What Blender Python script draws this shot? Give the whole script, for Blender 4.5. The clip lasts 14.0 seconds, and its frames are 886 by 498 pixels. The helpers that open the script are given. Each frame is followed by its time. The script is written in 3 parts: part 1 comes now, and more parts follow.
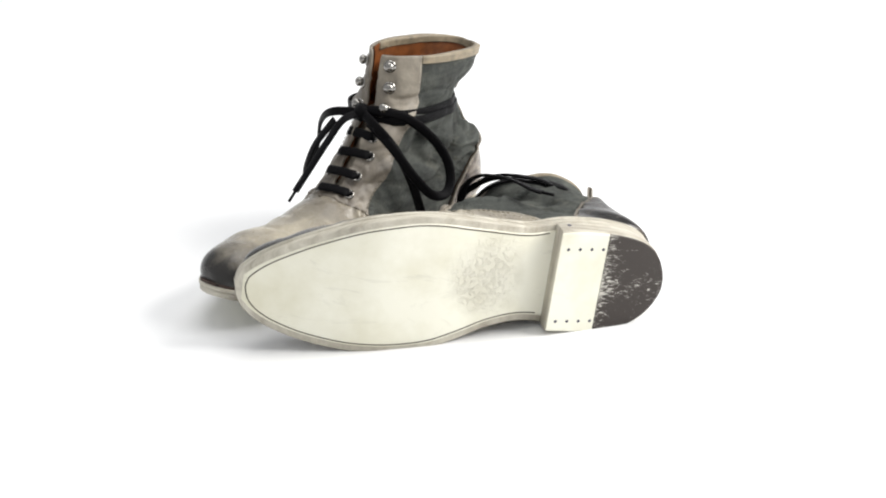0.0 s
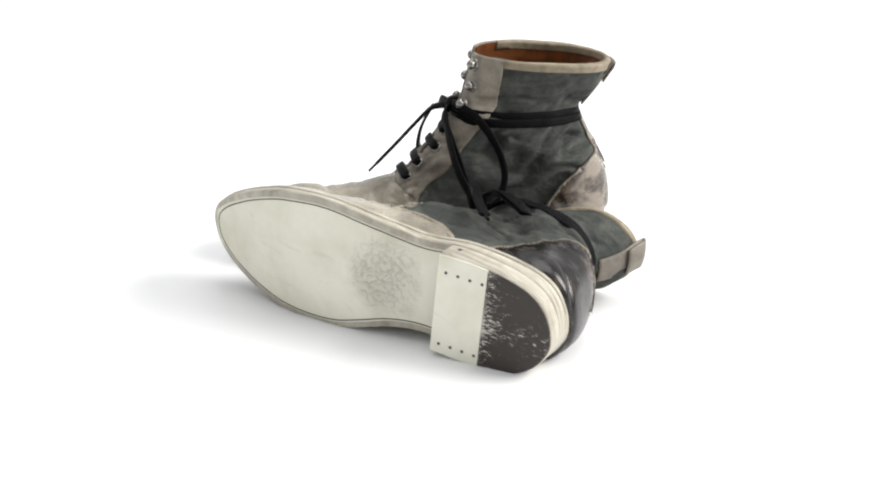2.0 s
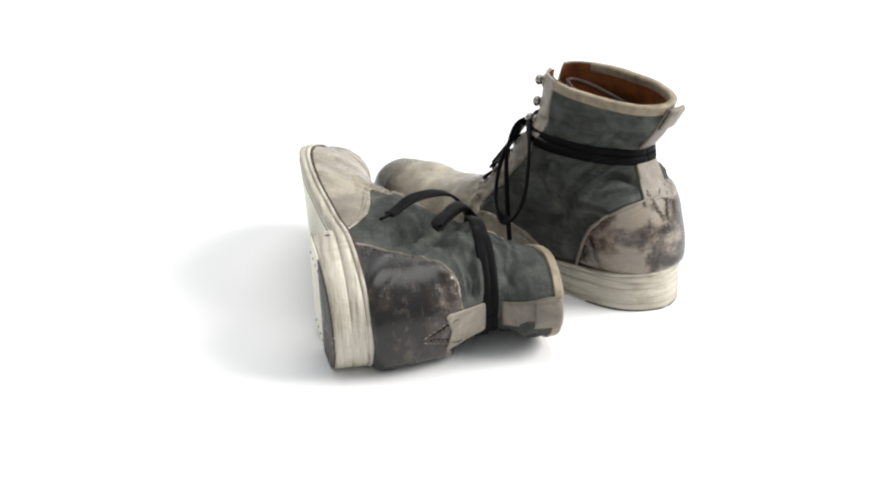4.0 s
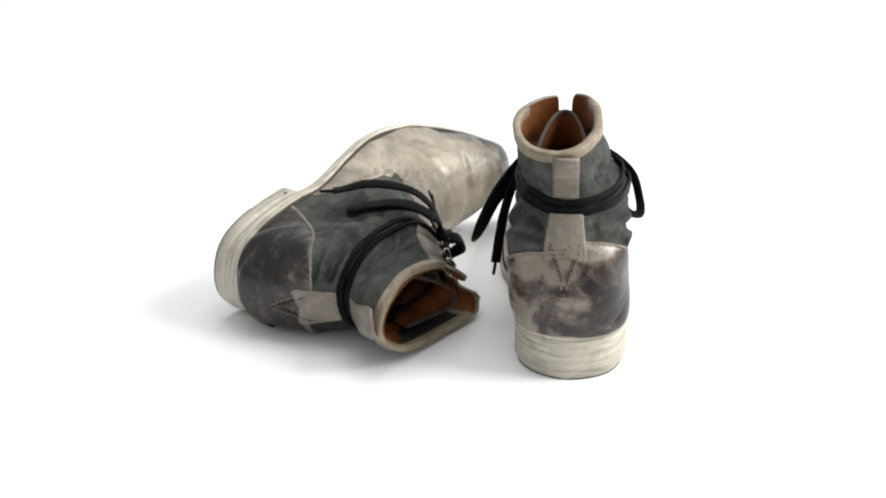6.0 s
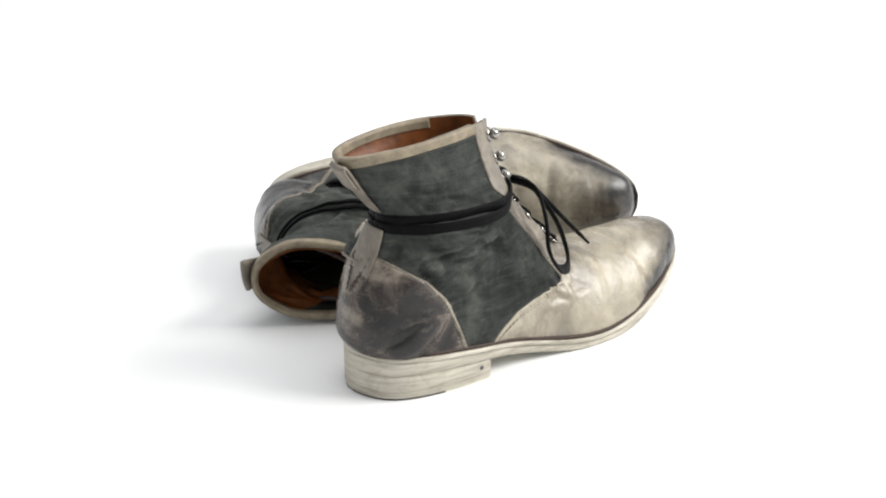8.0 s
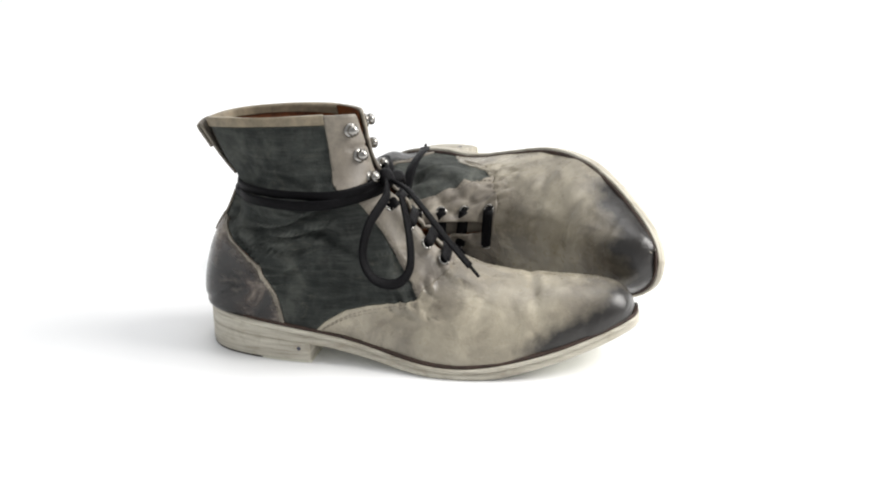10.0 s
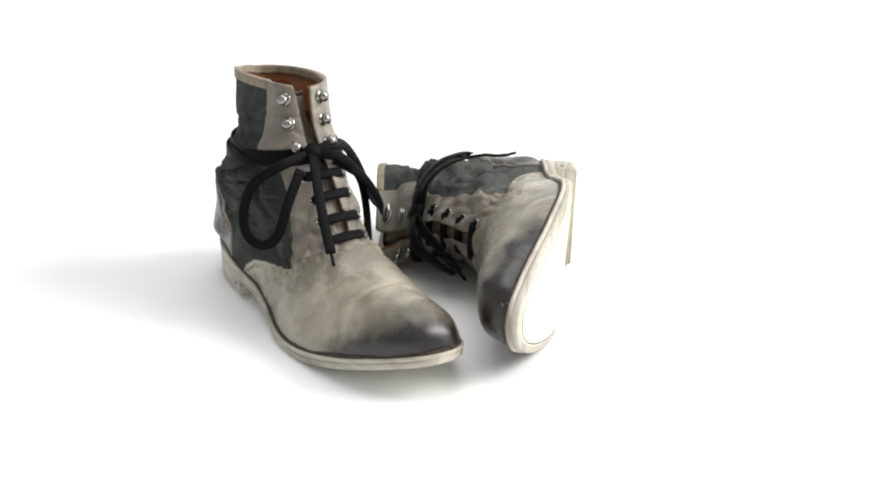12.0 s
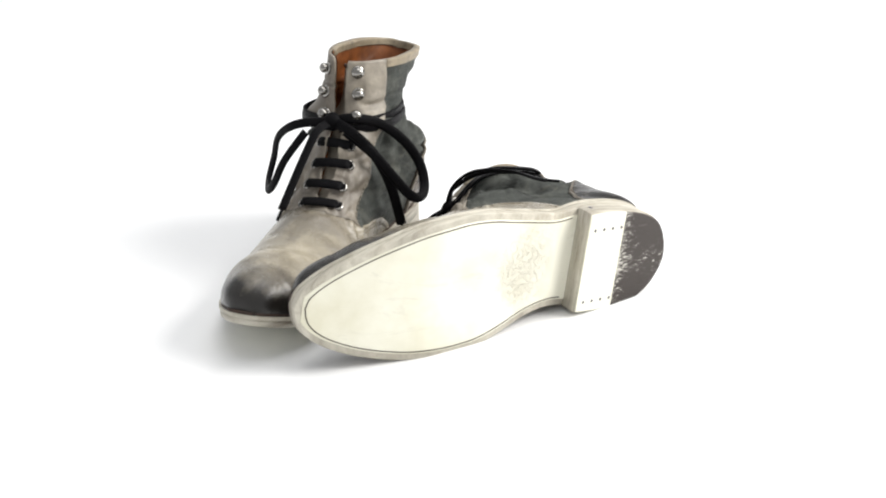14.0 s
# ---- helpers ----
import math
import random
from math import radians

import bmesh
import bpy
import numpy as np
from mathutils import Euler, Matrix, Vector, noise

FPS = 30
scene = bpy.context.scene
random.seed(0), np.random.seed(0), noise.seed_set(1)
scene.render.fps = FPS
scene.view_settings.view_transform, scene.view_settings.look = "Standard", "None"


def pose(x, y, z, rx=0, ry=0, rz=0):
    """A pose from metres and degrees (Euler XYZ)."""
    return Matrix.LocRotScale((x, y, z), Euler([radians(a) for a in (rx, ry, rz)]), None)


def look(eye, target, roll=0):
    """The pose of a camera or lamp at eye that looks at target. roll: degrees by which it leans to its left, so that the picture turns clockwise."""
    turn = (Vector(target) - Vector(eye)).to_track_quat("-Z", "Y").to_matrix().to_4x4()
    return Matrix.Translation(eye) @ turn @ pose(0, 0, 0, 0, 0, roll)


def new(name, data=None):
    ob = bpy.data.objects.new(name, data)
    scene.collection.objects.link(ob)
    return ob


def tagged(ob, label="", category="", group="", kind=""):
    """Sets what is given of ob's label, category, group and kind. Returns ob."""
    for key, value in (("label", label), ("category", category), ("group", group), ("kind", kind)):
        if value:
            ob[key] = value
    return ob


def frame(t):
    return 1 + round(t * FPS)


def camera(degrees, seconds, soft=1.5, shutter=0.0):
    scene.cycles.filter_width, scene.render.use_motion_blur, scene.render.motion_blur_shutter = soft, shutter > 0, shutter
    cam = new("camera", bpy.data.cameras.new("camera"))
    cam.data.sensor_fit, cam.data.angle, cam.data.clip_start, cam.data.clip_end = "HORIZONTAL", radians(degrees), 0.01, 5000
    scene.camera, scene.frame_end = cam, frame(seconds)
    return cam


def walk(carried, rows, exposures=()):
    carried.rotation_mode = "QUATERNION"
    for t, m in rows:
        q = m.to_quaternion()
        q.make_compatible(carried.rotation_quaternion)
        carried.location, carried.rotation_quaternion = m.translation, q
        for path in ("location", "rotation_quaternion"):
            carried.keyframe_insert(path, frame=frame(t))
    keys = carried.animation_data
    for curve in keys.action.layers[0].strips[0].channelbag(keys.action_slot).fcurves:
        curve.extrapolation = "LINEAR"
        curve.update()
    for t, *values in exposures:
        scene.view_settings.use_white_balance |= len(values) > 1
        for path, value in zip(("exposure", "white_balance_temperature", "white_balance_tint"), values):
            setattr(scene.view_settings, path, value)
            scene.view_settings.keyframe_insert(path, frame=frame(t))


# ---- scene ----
SPIN = [(0.0, 0.0), (0.5, 10.9), (1.0, 22.1), (1.5, 33.7), (2.0, 45.6), (2.5, 57.7), (3.0, 69.9), (3.5, 82.2), (4.0, 94.6),
        (4.5, 107.0), (5.0, 119.3), (5.5, 131.6), (6.0, 143.9), (6.5, 156.2), (7.0, 168.4), (7.5, 180.5), (8.0, 192.7),
        (8.5, 204.8), (9.0, 216.9), (9.5, 229.1), (10.0, 241.3), (10.5, 253.6), (11.0, 265.9), (11.5, 278.2), (12.0, 290.6),
        (12.5, 303.1), (13.0, 315.5), (13.5, 327.9), (14.0, 340.1)]

cam = camera(36.2, 14.0, soft=2.05)
EYE = pose(0.0020, -0.92, 0.4026, 90 - 21.90, 0, -0.04) @ pose(0, 0, 0, 0, 0, -0.46)
walk(cam, [(0.0, EYE), (14.0, EYE)])

# ---- light ----
world = bpy.data.worlds.new("studio")
scene.world = world
world.use_nodes = True
world.node_tree.nodes["Background"].inputs[0].default_value = (0.97, 0.985, 1.0, 1)
world.node_tree.nodes["Background"].inputs[1].default_value = 0.60


def softbox(name, eye, target, wide, high, watts, colour):
    data = bpy.data.lights.new(name, "AREA")
    data.shape, data.size, data.size_y, data.energy, data.color = "RECTANGLE", wide, high, watts, colour
    ob = new(name, data)
    ob.matrix_world = look(eye, target)
    return ob


softbox("softbox_key", (1.75, -0.15, 1.3), (0, 0, 0.05), 1.2, 1.2, 62, (1.0, 0.98, 0.95))
softbox("softbox_top", (0.1, 0.3, 1.9), (0, 0, 0), 1.4, 1.4, 17, (1.0, 0.99, 0.98))


# ---- materials ----
class Nodes:
    def __init__(self, name):
        self.m = bpy.data.materials.new(name)
        self.m.use_nodes = True
        self.t = self.m.node_tree
        self.b = self.t.nodes["Principled BSDF"]
        self.co = self.add("ShaderNodeTexCoord").outputs["Object"]

    def add(self, kind, **values):
        n = self.t.nodes.new(kind)
        for key, value in values.items():
            n.inputs[key.replace("_", " ")].default_value = value
        return n

    def link(self, a, b):
        self.t.links.new(a, b)

    def noise(self, scale, detail=4.0, rough=0.6, stretch=None, warp=0.0):
        n = self.add("ShaderNodeTexNoise", Scale=scale, Detail=detail, Roughness=rough, Distortion=warp)
        co = self.co
        if stretch:
            m = self.add("ShaderNodeMapping")
            m.inputs["Scale"].default_value = stretch
            self.link(co, m.inputs["Vector"])
            co = m.outputs[0]
        self.link(co, n.inputs["Vector"])
        return n.outputs[0]

    def ramp(self, value, *stops):
        r = self.t.nodes.new("ShaderNodeValToRGB")
        el = r.color_ramp.elements
        while len(el) < len(stops):
            el.new(0.5)
        for e, (at, colour) in zip(el, stops):
            e.position = at
            e.color = (*colour, 1) if len(colour) == 3 else (colour[0],) * 3 + (1,)
        self.link(value, r.inputs[0])
        return r.outputs[0]

    def mix(self, fac, a, b, mode="MIX"):
        n = self.t.nodes.new("ShaderNodeMix")
        n.data_type, n.blend_type = "RGBA", mode
        for value, slot in ((fac, 0), (a, 6), (b, 7)):
            if hasattr(value, "links"):
                self.link(value, n.inputs[slot])
            else:
                n.inputs[slot].default_value = value if slot == 0 else (*value, 1)
        return n.outputs[2]

    def math(self, op, a, b=0.5):
        n = self.t.nodes.new("ShaderNodeMath")
        n.operation = op
        for value, slot in ((a, 0), (b, 1)):
            if hasattr(value, "links"):
                self.link(value, n.inputs[slot])
            else:
                n.inputs[slot].default_value = value
        return n.outputs[0]

    def axis(self, i):
        n = self.t.nodes.new("ShaderNodeSeparateXYZ")
        self.link(self.co, n.inputs[0])
        return n.outputs[i]

    def span(self, value, a, b):
        n = self.t.nodes.new("ShaderNodeMapRange")
        self.link(value, n.inputs[0])
        n.inputs[1].default_value, n.inputs[2].default_value = a, b
        return n.outputs[0]

    def worn(self, base, colour, amount, at=0.52, full=0.60):
        """Colour rubbed off on raised folds and edges; on the canvas also their painted sheen."""
        g = self.t.nodes.new("ShaderNodeNewGeometry")
        rub_and_sheen = self.ramp(g.outputs["Pointiness"], (at, (0.0,)), (full, (amount,)))
        return self.mix(rub_and_sheen, base, colour)

    def done(self, colour, rough=0.5, height=None, depth=0.0004, metal=0.0, strength=0.6, spec=0.5):
        for value, key in ((colour, "Base Color"), (rough, "Roughness")):
            if hasattr(value, "links"):
                self.link(value, self.b.inputs[key])
            else:
                self.b.inputs[key].default_value = (*value, 1) if key == "Base Color" else value
        self.b.inputs["Metallic"].default_value = metal
        self.b.inputs["Specular IOR Level"].default_value = spec
        if height is not None:
            n = self.add("ShaderNodeBump", Strength=strength, Distance=depth)
            self.link(height, n.inputs["Height"])
            self.link(n.outputs[0], self.b.inputs["Normal"])
        return self.m


def vamp_leather():
    n = Nodes("vamp_leather")
    big, mid, fine = n.noise(15, 4, 0.55, warp=0.3), n.noise(80, 6, 0.62), n.noise(900, 3)
    base = n.ramp(big, (0.34, (0.128, 0.110, 0.084)), (0.50, (0.218, 0.192, 0.146)), (0.68, (0.365, 0.325, 0.246)))
    base = n.mix(n.ramp(mid, (0.45, (0.0,)), (0.80, (0.38,))), base, (0.145, 0.127, 0.108))
    smear = n.noise(30, 5, 0.62, warp=0.5)
    base = n.mix(n.ramp(smear, (0.50, (0.0,)), (0.66, (0.62,))), base, (0.085, 0.068, 0.050))
    base = n.mix(n.ramp(smear, (0.32, (0.65,)), (0.46, (0.0,))), base, (0.43, 0.385, 0.295))
    folds = n.noise(42, 2, 0.5, warp=0.4, stretch=(1.3, 0.8, 0.9))
    tip = n.math("ADD", n.span(n.axis(0), 0.226, 0.280), n.math("MULTIPLY", n.math("SUBTRACT", big, 0.5), 1.8))
    tip = n.math("ADD", tip, n.math("MULTIPLY", n.math("SUBTRACT", mid, 0.5), 0.7))
    tip = n.math("ADD", tip, n.span(n.axis(2), 0.046, 0.020))
    tip = n.math("SUBTRACT", tip, n.span(n.axis(0), 0.250, 0.200))
    burnt = n.ramp(tip, (0.40, (0.0,)), (0.72, (0.55,)), (1.0, (0.97,)))
    base = n.mix(burnt, base, (0.009, 0.0075, 0.007))
    base = n.worn(base, (0.50, 0.445, 0.34), 0.4, 0.53, 0.62)
    n.b.inputs["Coat Weight"].default_value, n.b.inputs["Coat Roughness"].default_value = 0.14, 0.30
    rough = n.mix(burnt, n.ramp(mid, (0.3, (0.22,)), (0.7, (0.36,))), (0.24, 0.24, 0.24))
    return n.done(base, rough, n.math("ADD", n.math("MULTIPLY", fine, 0.6), n.math("ADD", n.math("MULTIPLY", mid, 0.9), n.math("MULTIPLY", folds, 5.0))), 0.0007)


def stay_leather():
    n = Nodes("stay_leather")
    big, mid, fine = n.noise(35, 5, 0.6, warp=0.5), n.noise(130, 5, 0.65), n.noise(900, 3)
    base = n.ramp(big, (0.32, (0.115, 0.098, 0.079)), (0.52, (0.215, 0.188, 0.150)), (0.72, (0.36, 0.320, 0.255)))
    base = n.mix(n.ramp(mid, (0.4, (0.0,)), (0.75, (0.5,))), base, (0.10, 0.086, 0.070))
    return n.done(base, 0.46, n.math("ADD", fine, n.math("MULTIPLY", mid, 1.5)), 0.0004)


def waxed_canvas():
    n = Nodes("waxed_canvas")
    big, mid = n.noise(26, 5, 0.6, warp=0.8), n.noise(110, 5, 0.7, stretch=(1, 1, 0.6))
    warp, weft = n.noise(1500, 1, stretch=(1, 1, 0.12)), n.noise(1500, 1, stretch=(0.12, 1, 1))
    base = n.ramp(big, (0.32, (0.012, 0.013, 0.0125)), (0.48, (0.032, 0.0355, 0.033)), (0.66, (0.090, 0.094, 0.083)))
    smear = n.noise(48, 6, 0.72, warp=1.6, stretch=(0.7, 0.7, 1.4))
    base = n.mix(n.ramp(smear, (0.52, (0.0,)), (0.68, (0.7,))), base, (0.016, 0.016, 0.014))
    base = n.mix(n.ramp(smear, (0.30, (0.35,)), (0.42, (0.0,))), base, (0.17, 0.16, 0.125))
    base = n.mix(n.ramp(mid, (0.48, (0.0,)), (0.85, (0.42,))), base, (0.115, 0.120, 0.108))
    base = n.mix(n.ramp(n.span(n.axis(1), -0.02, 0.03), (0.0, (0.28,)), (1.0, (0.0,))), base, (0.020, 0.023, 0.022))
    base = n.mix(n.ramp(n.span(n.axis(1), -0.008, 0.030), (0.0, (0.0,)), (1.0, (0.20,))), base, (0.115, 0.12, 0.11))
    brushed = n.noise(230, 5, 0.7, stretch=(0.16, 0.16, 1.6))
    base = n.mix(n.ramp(brushed, (0.46, (0.0,)), (0.74, (0.30,))), base, (0.105, 0.110, 0.098))
    base = n.mix(n.ramp(brushed, (0.28, (0.30,)), (0.44, (0.0,))), base, (0.013, 0.014, 0.013))
    # waxy sheen of the folds painted in as paler colour, with rubbed ridges
    base = n.worn(base, (0.17, 0.178, 0.160), 0.4)
    cloth = n.math("ADD", n.math("ADD", warp, weft), n.math("MULTIPLY", mid, 2.6))
    return n.done(base, 0.7, cloth, 0.0007, spec=0.12)


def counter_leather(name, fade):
    """Burnished counter leather; fade: how much paler it gets towards the inner side."""
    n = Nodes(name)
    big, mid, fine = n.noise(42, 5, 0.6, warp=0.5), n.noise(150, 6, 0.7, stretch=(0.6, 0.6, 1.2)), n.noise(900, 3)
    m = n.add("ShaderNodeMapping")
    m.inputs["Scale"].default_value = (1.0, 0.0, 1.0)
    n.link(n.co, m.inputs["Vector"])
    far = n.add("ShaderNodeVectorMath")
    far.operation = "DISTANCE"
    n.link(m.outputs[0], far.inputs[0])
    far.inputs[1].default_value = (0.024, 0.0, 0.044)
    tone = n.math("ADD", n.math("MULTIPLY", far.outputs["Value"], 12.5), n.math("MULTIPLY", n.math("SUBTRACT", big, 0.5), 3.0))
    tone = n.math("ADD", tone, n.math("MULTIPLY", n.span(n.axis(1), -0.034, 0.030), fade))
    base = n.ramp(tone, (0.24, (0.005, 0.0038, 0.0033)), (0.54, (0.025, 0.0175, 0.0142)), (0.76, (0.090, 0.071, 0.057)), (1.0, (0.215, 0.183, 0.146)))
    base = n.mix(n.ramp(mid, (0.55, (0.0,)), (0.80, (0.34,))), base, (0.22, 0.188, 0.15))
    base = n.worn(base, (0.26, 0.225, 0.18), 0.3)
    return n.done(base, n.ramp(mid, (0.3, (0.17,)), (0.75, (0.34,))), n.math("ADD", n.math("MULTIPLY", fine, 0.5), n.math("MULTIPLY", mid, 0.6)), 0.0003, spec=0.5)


def sole_leather():
    n = Nodes("sole_leather")
    big, mid, fine = n.noise(18, 5, 0.6), n.noise(330, 4, 0.7), n.noise(1200, 3)
    base = n.ramp(big, (0.3, (0.66, 0.635, 0.50)), (0.6, (0.79, 0.775, 0.665)))
    centre = n.add("ShaderNodeVectorMath")
    centre.operation = "DISTANCE"
    n.link(n.co, centre.inputs[0])
    centre.inputs[1].default_value = (0.128, 0.002, 0.008)
    patch = n.ramp(n.math("ADD", n.math("MULTIPLY", centre.outputs["Value"], 22), n.math("MULTIPLY", n.math("SUBTRACT", big, 0.5), 0.8)),
                   (0.25, (1.0,)), (0.75, (0.0,)))
    marks = n.ramp(mid, (0.50, (0.0,)), (0.60, (1.0,)))
    print_ = n.math("MULTIPLY", patch, marks)
    base = n.mix(n.math("MULTIPLY", patch, 0.34), base, (0.40, 0.38, 0.33))
    base = n.mix(n.math("MULTIPLY", print_, 0.30), base, (0.62, 0.60, 0.53))
    scuff = n.ramp(n.noise(40, 6, 0.7, stretch=(0.25, 1, 1), warp=1.5), (0.60, (0.0,)), (0.72, (0.35,)))
    base = n.mix(scuff, base, (0.42, 0.40, 0.33))
    return n.done(base, 0.42, n.math("ADD", n.math("MULTIPLY", fine, 0.4), n.math("MULTIPLY", print_, 3.0)), 0.0004)


def edge_paint():
    n = Nodes("edge_paint")
    streak, mid, fine = n.noise(60, 6, 0.7, stretch=(0.3, 0.3, 4)), n.noise(60, 5, 0.7, warp=1.0), n.noise(900, 3)
    base = n.ramp(streak, (0.32, (0.22, 0.195, 0.155)), (0.45, (0.40, 0.37, 0.305)), (0.66, (0.585, 0.555, 0.47)))
    base = n.mix(n.ramp(mid, (0.50, (0.0,)), (0.74, (0.65,))), base, (0.27, 0.225, 0.16))
    return n.done(base, 0.5, n.math("ADD", n.math("MULTIPLY", streak, 1.5), fine), 0.0004)


def heel_rubber():
    n = Nodes("heel_rubber")
    a, fine = n.noise(380, 6, 0.8, stretch=(0.45, 1.5, 1)), n.noise(1500, 2)
    band = n.ramp(n.math("ABSOLUTE", n.axis(1)), (0.0, (0.10,)), (0.016, (0.0,)))
    front = n.ramp(n.axis(0), (0.033, (0.0,)), (0.047, (0.12,)))
    worn = n.ramp(n.math("ADD", n.math("ADD", a, band), front), (0.64, (0.0,)), (0.69, (1.0,)))
    base = n.mix(worn, (0.030, 0.022, 0.018), (0.50, 0.48, 0.43))
    return n.done(base, 0.55, n.math("ADD", a, fine), 0.0004)


def plain(name, colour, rough, scale=200.0, spread=0.35, metal=0.0, depth=0.0003, stretch=None, spec=0.4):
    n = Nodes(name)
    a, fine = n.noise(scale, 5, 0.65, stretch=stretch), n.noise(1100, 3)
    low, high = [c * (1 - spread) for c in colour], [min(1, c * (1 + spread)) for c in colour]
    return n.done(n.ramp(a, (0.3, low), (0.7, high)), rough, n.math("ADD", a, fine), depth, metal, spec=spec)


VAMP, STAY, CANVAS = vamp_leather(), stay_leather(), waxed_canvas()
PALE_COUNTER, DARK_COUNTER = counter_leather("pale_counter_leather", 0.80), counter_leather("dark_counter_leather", 0.0)
SOLE, EDGE, RUBBER = sole_leather(), edge_paint(), heel_rubber()
BINDING = plain("binding_leather", (0.215, 0.178, 0.122), 0.5, 120)
LINING = plain("lining_leather", (0.165, 0.052, 0.013), 0.5, 60, 0.5)
LACE = plain("waxed_cotton", (0.0035, 0.0033, 0.0040), 0.5, 900, 0.4, depth=0.0005, spec=0.07)
NICKEL = plain("polished_nickel", (0.30, 0.288, 0.27), 0.13, 300, 0.15, metal=1.0, depth=0.00005)
RAND = plain("rand_leather", (0.034, 0.018, 0.012), 0.6, 150, 0.5)
THREAD = plain("dark_thread", (0.055, 0.042, 0.03), 0.7, 900, 0.4)
PALE_THREAD = plain("pale_thread", (0.22, 0.195, 0.155), 0.7, 900, 0.3)
IRON = plain("nail_iron", (0.05, 0.05, 0.075), 0.5, 500, 0.3)
PAPER = plain("white_paper", (0.86, 0.865, 0.87), 0.75, 3.0, 0.012, depth=0.00005)


# ---- the white sweep ----
def sweep():
    bm = bmesh.new()
    line = [(-3.0, 0.0), (1.4, 0.0)]
    for i in range(1, 13):
        a = radians(90 * i / 12)
        line.append((1.4 + 0.8 * math.sin(a), 0.8 - 0.8 * math.cos(a)))
    line.append((2.2, 3.2))
    rows = [[bm.verts.new((x, y, z)) for x in (-3.5, -1.2, 1.2, 3.5)] for y, z in line]
    for a, b in zip(rows, rows[1:]):
        for i in range(3):
            bm.faces.new((a[i], a[i + 1], b[i + 1], b[i]))
    me = bpy.data.meshes.new("backdrop")
    bm.to_mesh(me)
    me.materials.append(PAPER)
    for p in me.polygons:
        p.use_smooth = True
    return tagged(new("backdrop", me), "seamless white paper sweep, floor curving up into background", "backdrop", kind="structure")


sweep()

# ---- boot shape, right foot: x heel to toe, y to the inner side, z up ----
TOE_X = 0.2892
INNER = [(0.0, 0.0), (0.0003, 0.0030), (0.001, 0.0060), (0.002, 0.0088), (0.006, 0.0162), (0.013, 0.0240), (0.025, 0.0308), (0.045, 0.0342), (0.075, 0.0339), (0.10, 0.0318),
         (0.12, 0.0350), (0.14, 0.0425), (0.16, 0.0497), (0.179, 0.0533), (0.198, 0.0546), (0.2187, 0.0548), (0.2452, 0.0518), (0.2641, 0.0465),
         (0.2755, 0.0408), (0.2830, 0.0342), (0.2873, 0.0267), (TOE_X, 0.0178)]
OUTER = [(0.0, 0.0), (0.0003, -0.0046), (0.001, -0.0088), (0.002, -0.0126), (0.006, -0.0213), (0.013, -0.0295), (0.025, -0.0356), (0.045, -0.0397), (0.075, -0.0410), (0.10, -0.0375),
         (0.12, -0.0375), (0.14, -0.0402), (0.16, -0.0430), (0.179, -0.0430), (0.198, -0.0400), (0.2187, -0.0345), (0.2452, -0.0238), (0.2641, -0.0130),
         (0.2755, -0.0045), (0.2830, 0.0030), (0.2873, 0.0095), (TOE_X, 0.0178)]
WELT_Z = [(0.0, 0.0310), (0.04, 0.0275), (0.078, 0.0235), (0.11, 0.0172), (0.15, 0.0092), (0.188, 0.0080), (0.231, 0.0158), (0.264, 0.0255), (TOE_X, 0.0335)]
BASE_Z = [(0.0, 0.0170), (0.06, 0.0148), (0.085, 0.0128), (0.11, 0.0078), (0.15, 0.0008), (0.179, 0.0), (0.2026, 0.0010), (0.231, 0.0072), (0.264, 0.0172), (TOE_X, 0.0255)]
BREAST = 0.081


def smooth(table, x):
    """A smooth curve through a table's rows."""
    t = np.array(table, dtype=float)
    i = int(np.clip(np.searchsorted(t[:, 0], x) - 1, 0, len(t) - 2))
    x0, x1 = t[i, 0], t[i + 1, 0]
    f = min(max((x - x0) / (x1 - x0), 0.0), 1.0)

    def slope(k):
        a, b = max(k - 1, 0), min(k + 1, len(t) - 1)
        return (t[b, 1:] - t[a, 1:]) / (t[b, 0] - t[a, 0])
    d = x1 - x0
    v = ((2 * f**3 - 3 * f**2 + 1) * t[i, 1:] + (f**3 - 2 * f**2 + f) * d * slope(i) + (3 * f**2 - 2 * f**3) * t[i + 1, 1:] + (f**3 - f**2) * d * slope(i + 1))
    return float(v[0]) if len(v) == 1 else v


def edge(x, side):
    return smooth(INNER if side > 0 else OUTER, x)


